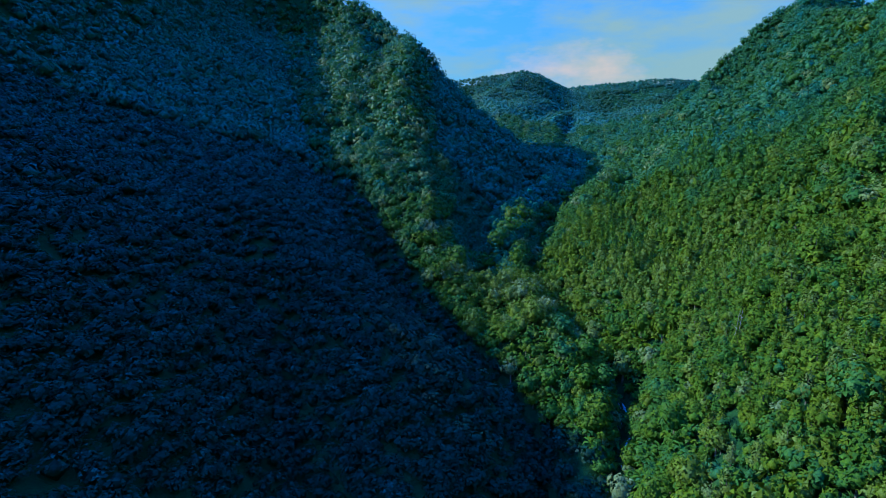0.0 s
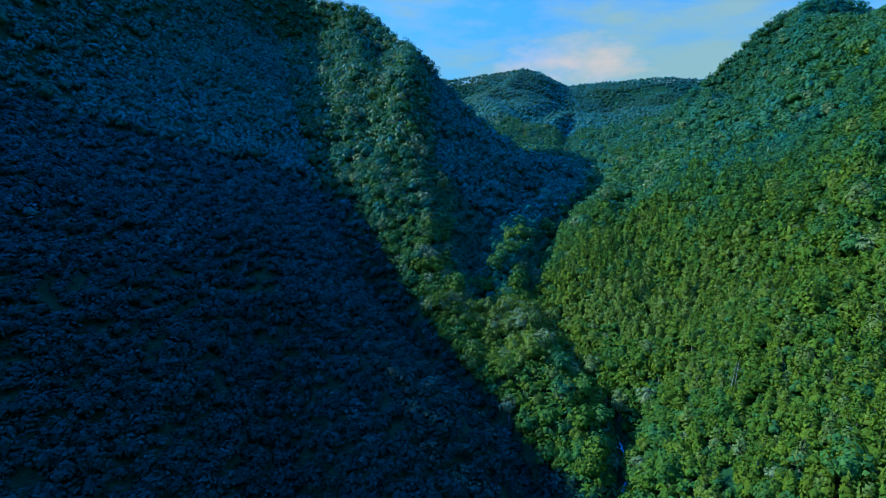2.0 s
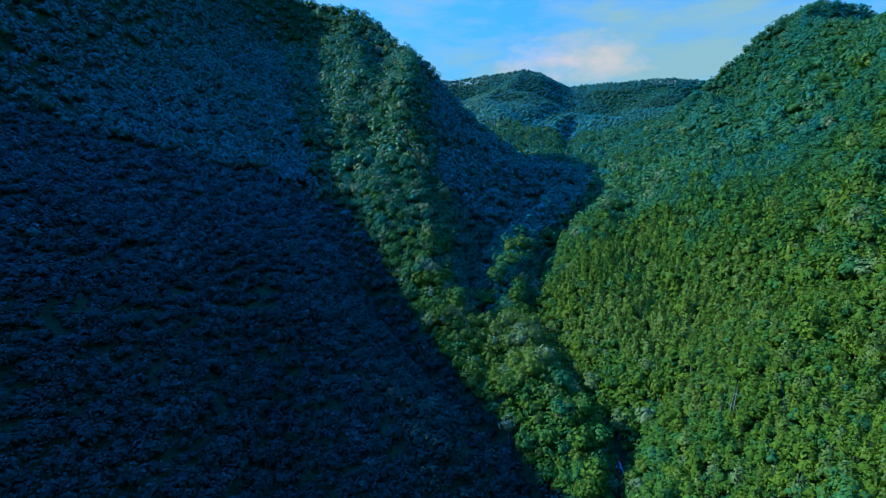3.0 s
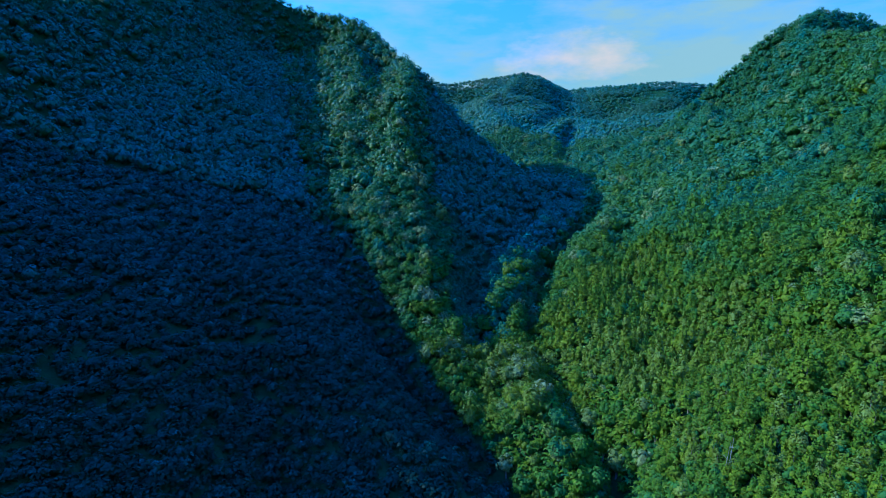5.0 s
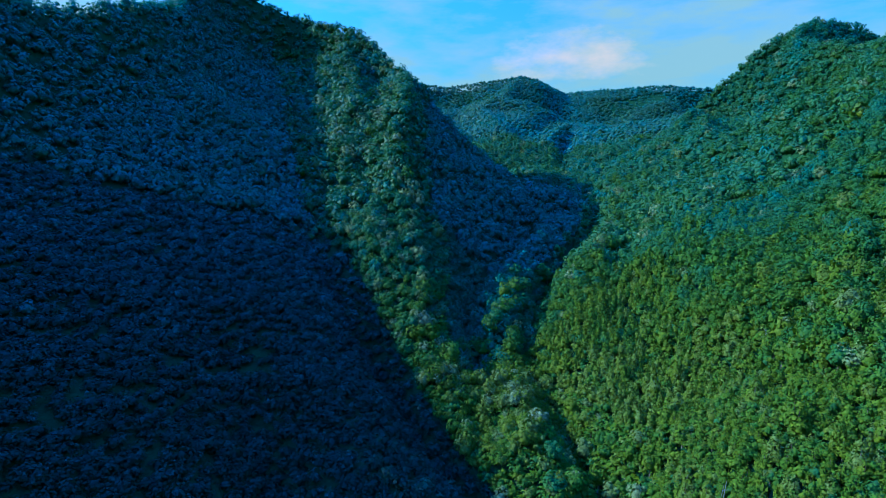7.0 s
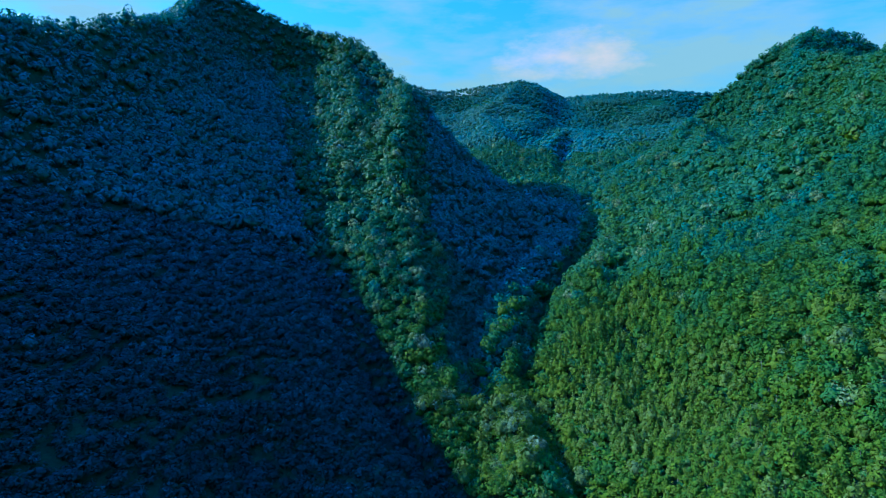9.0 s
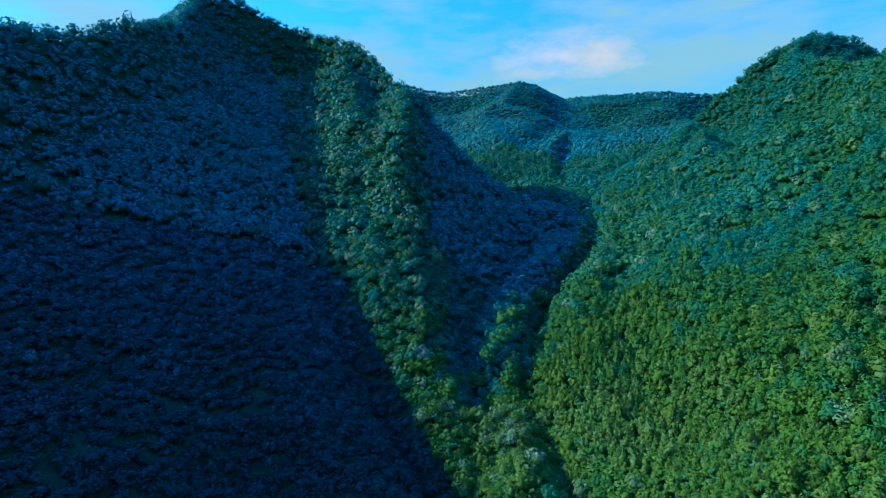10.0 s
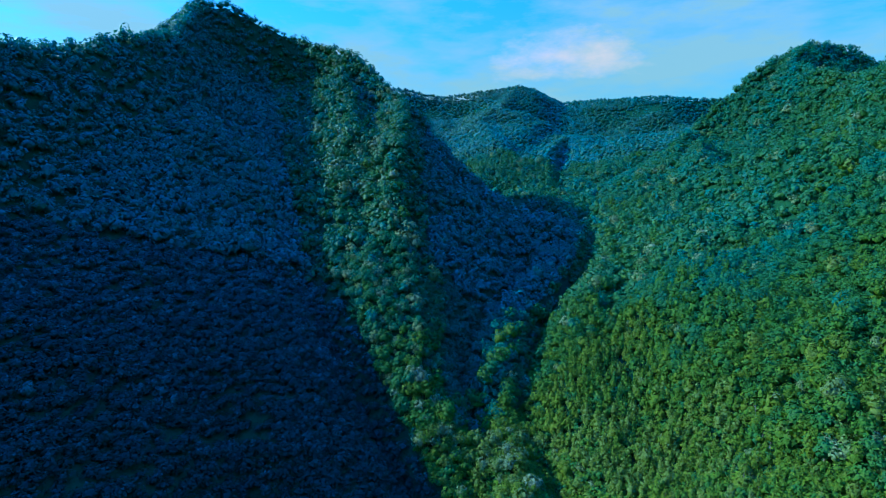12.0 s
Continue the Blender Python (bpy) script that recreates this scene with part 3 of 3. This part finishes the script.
def plant(models, x, y, size):
    """Copies of the models in turn at the places given; the models themselves take the first places."""
    z = land(x, y)
    for i in range(len(x)):
        model = models[i % len(models)]
        turn = rng.uniform(0, 360)
        tilt = rng.uniform(-4, 4)
        m = pose(x[i], y[i], z[i] - 0.25 * size[i], tilt, 0, turn)
        ob = model if i < len(models) else copy_thing(model, m)
        ob.matrix_basis = m @ Matrix.Diagonal((size[i], size[i], size[i] * rng.uniform(0.9, 1.3), 1))


tones = (0.45, 0.49, 0.53, 0.57, 0.62, 0.68, 0.47, 0.84)
names = ("deep green", "dark green", "mid-green", "fresh green", "bright green", "yellowish green", "dense dark green", "pale grey-green")
models = [tree("broadleaf_tree", broad_crown(11, 260, 0.12, core=(ICO, ICO_TRIS)), limbs(1.5, 0.11, 0.8, 4), t, leaf_mat, "%s broadleaf tree with a rounded leafy crown" % w, "tree", "broadleaf trees by the stream") for t, w in zip(tones, names)]
m = single_broad
plant(models, near_x[m], near_y[m], size[m])

tones = (0.54, 0.60, 0.66, 0.70, 0.74, 0.62)
names = ("green", "light green", "yellow-green", "bright yellow-green", "olive-yellow", "fresh green")
models = [tree("conifer_tree", pine_crown(6, 220, 0.14), stem(2.2, 0.08, 0.02, 6), t, needle_mat, "tall slender %s conifer in the hillside plantation" % w, "conifer", "conifers of the plantation") for t, w in zip(tones, names)]
m = single_pine
plant(models, near_x[m], near_y[m], size[m] * 0.86)

# ferns and bananas that can be told apart on the banks
models = []
for k, (t, w) in enumerate(((0.50, "fresh green"), (0.58, "bright green"), (0.44, "deep green"))):
    models.append(leafy("tree_fern", "frond", frond_list(12, 1.25), stem(1.3, 0.07, 0.05, 6), t, "%s tree fern with arching fronds on the bank" % w, "tree fern", "tree ferns along the stream"))
bank_x, bank_y = scatter(20, 150, 140, 290, 5.5)
_, bank_off, bank_shade, _, _, bank_frond = zones(bank_x, bank_y)
m = bank_frond & (bank_off > 4) & ~bank_shade
bank_x, bank_y = bank_x[m][:240], bank_y[m][:240]
plant(models, bank_x[::2], bank_y[::2], rng.uniform(2.0, 2.9, len(bank_x[::2])))


def banana_leaves():
    """Broad upright blades that bend over at the tip."""
    pieces = []
    for i in range(7):
        a = i * 2.4 + rng.uniform(-0.3, 0.3)
        spread, length = rng.uniform(0.35, 0.8), rng.uniform(0.9, 1.3)
        v = []
        for k, w in ((0.0, 0.03), (0.3, 0.17), (0.65, 0.19), (1.0, 0.04)):
            out = spread * k * length * (0.6 + 0.6 * k)
            z = 0.9 + length * (k - 0.45 * k * k * (0.6 + spread))
            for side in (-w, w):
                v.append((out * math.cos(a) - side * math.sin(a), out * math.sin(a) + side * math.cos(a), z + abs(side) * 0.25))
        f = [(2 * k, 2 * k + 1, 2 * k + 3) for k in range(3)] + [(2 * k, 2 * k + 3, 2 * k + 2) for k in range(3)]
        pieces.append((np.array(v), np.array(f)))
    return pieces


models = [leafy("banana_plant", "leaf", banana_leaves(), stem(1.0, 0.12, 0.07, 6), t, "%s banana plant with broad bending leaves" % w, "banana plant", "banana plants along the stream") for t, w in ((0.56, "bright green"), (0.62, "yellowish green"), (0.48, "green"))]
plant(models, bank_x[1::2], bank_y[1::2], rng.uniform(1.9, 2.7, len(bank_x[1::2])))

# trees that stand out by themselves
ALONE = [
    ("round yellow-green tree standing alone at the shadow's edge", 14, 246, 5.2, 0.64),
    ("tall olive-brown tree above the valley floor", 42, 238, 5.4, 0.70),
    ("dark spreading tree beside the olive-brown one", 54, 232, 5.0, 0.30),
    ("pale flowering tree at the foot of the spur", -13, 324, 4.6, 0.80),
    ("pale broad-crowned tree on the shaded flank", -2, 432, 6.8, 0.80),
    ("smaller pale tree beside the broad pale crown", -16, 428, 4.2, 0.78),
    ("grey-green tree on the eastern slope", 174, 236, 5.6, 0.74),
    ("pale round-topped tree among the eastern forest", 228, 300, 6.2, 0.74),
    ("blue-green tree on the eastern slope", 205, 262, 5.0, 0.24),
    ("bright green round tree by the stream bend", 92, 168, 4.6, 0.56),
    ("fresh green tree leaning over the stream", 84, 190, 4.2, 0.52),
]
for words, x, y, r, t in ALONE:
    one = limbed("broadleaf_tree", broad_crown(14, 520, 0.09, core=(ICO, ICO_TRIS)), 1.3, 0.06, t, words, "tree")
    plant([one], np.array([x], float), np.array([y], float), np.array([r]))

# tall trees on the valley floor whose tops still catch the sun
models = [limbed("valley_tree", broad_crown(12, 400, 0.1, 1.2, core=(ICO, ICO_TRIS)), 1.6, 0.1, t, "tall %s tree rising from the shaded valley floor" % w, "tree", "tall trees on the valley floor") for t, w in ((0.50, "green"), (0.44, "deep green"), (0.56, "fresh green"))]
spots = [(89, 456), (96, 462), (106, 470), (97, 450), (103, 458), (49, 385), (59, 398), (62, 388), (51, 370), (56, 380), (40, 353), (35, 346), (45, 362), (26, 342), (30, 336), (16, 326), (20, 332), (8, 304), (63, 428), (70, 418)]
plant(models, np.array([p[0] for p in spots], float), np.array([p[1] for p in spots], float), rng.uniform(5.2, 7.6, len(spots)))

# bare grey trunks among the conifers
for k, (x, y, h, lean_by, words) in enumerate(((96, 171, 17, 0.14, "tall bare grey trunk leaning among the conifers"), (99, 173, 14, 0.10, "thin dead trunk beside a taller one"), (150, 236, 12, -0.06, "bleached dead tree trunk on the slope"))):
    root = tagged(new("dead_tree"), words, "dead tree", "dead trunks on the eastern slope")
    part("trunk", mesh_from("trunk", *stem(h, 0.13, 0.03, 8, lean_by), pale_bark), root)
    for i in range(4):
        v, f = stem(2.6 - 0.4 * i, 0.07, 0.02, 5)
        c, s_ = math.cos(1.0), math.sin(1.0)
        v = np.stack([v[:, 0] * c + v[:, 2] * s_, v[:, 1], v[:, 2] * c - v[:, 0] * s_], 1)
        up = h * (0.5 + 0.12 * i)
        part("branch", mesh_from("branch", turned(v, i * 2.1 + k) + np.array([lean_by * up, 0, up]), f, pale_bark), root)
    root.location = (x, y, float(land(np.array([float(x)]), np.array([float(y)]))[0]))

# ---- the stream ----
steps = np.linspace(0, 1, 90)
course = np.array(CRESTS["valley"])[1:5, :2]
along = np.concatenate([[0], np.cumsum(np.hypot(*np.diff(course, axis=0).T))])
sx = np.interp(steps * along[-1], along, course[:, 0]) + 1.6 * np.sin(steps * 31) + 0.8 * np.sin(steps * 83)
sy = np.interp(steps * along[-1], along, course[:, 1])
wide_by = 1.3 + 0.5 * np.sin(steps * 57)
bed = np.minimum(np.minimum(land(sx - wide_by, sy), land(sx + wide_by, sy)), land(sx, sy))
sv = np.concatenate([np.stack([sx + k * wide_by, sy, np.maximum(land(sx + k * wide_by, sy), bed) + 0.14], 1) for k in (-1, -0.35, 0.35, 1)])
q = np.arange(89)
sf = np.concatenate([np.concatenate([np.stack([a * 90 + q, (a + 1) * 90 + q, (a + 1) * 90 + q + 1], 1), np.stack([a * 90 + q, (a + 1) * 90 + q + 1, a * 90 + q + 1], 1)]) for a in range(3)])
water = new("water", mesh_from("water", sv, sf, water_mat))
tagged(water, "narrow mountain stream with white foam over its stones", "stream", kind="structure")


def boulder(size):
    bm = bmesh.new()
    bmesh.ops.create_icosphere(bm, subdivisions=2, radius=1.0)
    for v in bm.verts:
        v.co *= 0.8 + 0.45 * noise.noise(v.co * 1.3 + Vector((size * 7, size, 0)))
        v.co.z *= 0.62
    me = bpy.data.meshes.new("boulder")
    bm.to_mesh(me)
    bm.free()
    for p in me.polygons:
        p.use_smooth = True
    me.materials.append(stone_mat)
    return me


stones = [boulder(k) for k in (1.0, 1.7, 2.3, 3.1)]
for k in range(36):
    s_ = 0.36 + 0.30 * k / 35 if k < 26 else rng.uniform(0.2, 0.95)
    x = float(np.interp(s_, steps, sx)) + rng.uniform(-1.9, 1.9)
    y = float(np.interp(s_, steps, sy)) + rng.uniform(-0.6, 0.6)
    r = rng.uniform(0.35, 1.15)
    ob = tagged(new("boulder", stones[k % 4]), "pale grey rounded boulder lying in the stream", "boulder", "boulders in the stream")
    ob.matrix_basis = pose(x, y, float(land(np.array([x]), np.array([y]))[0]) + 0.15 * r, 0, 0, rng.uniform(0, 360)) @ Matrix.Diagonal((r, r * 0.85, r, 1))
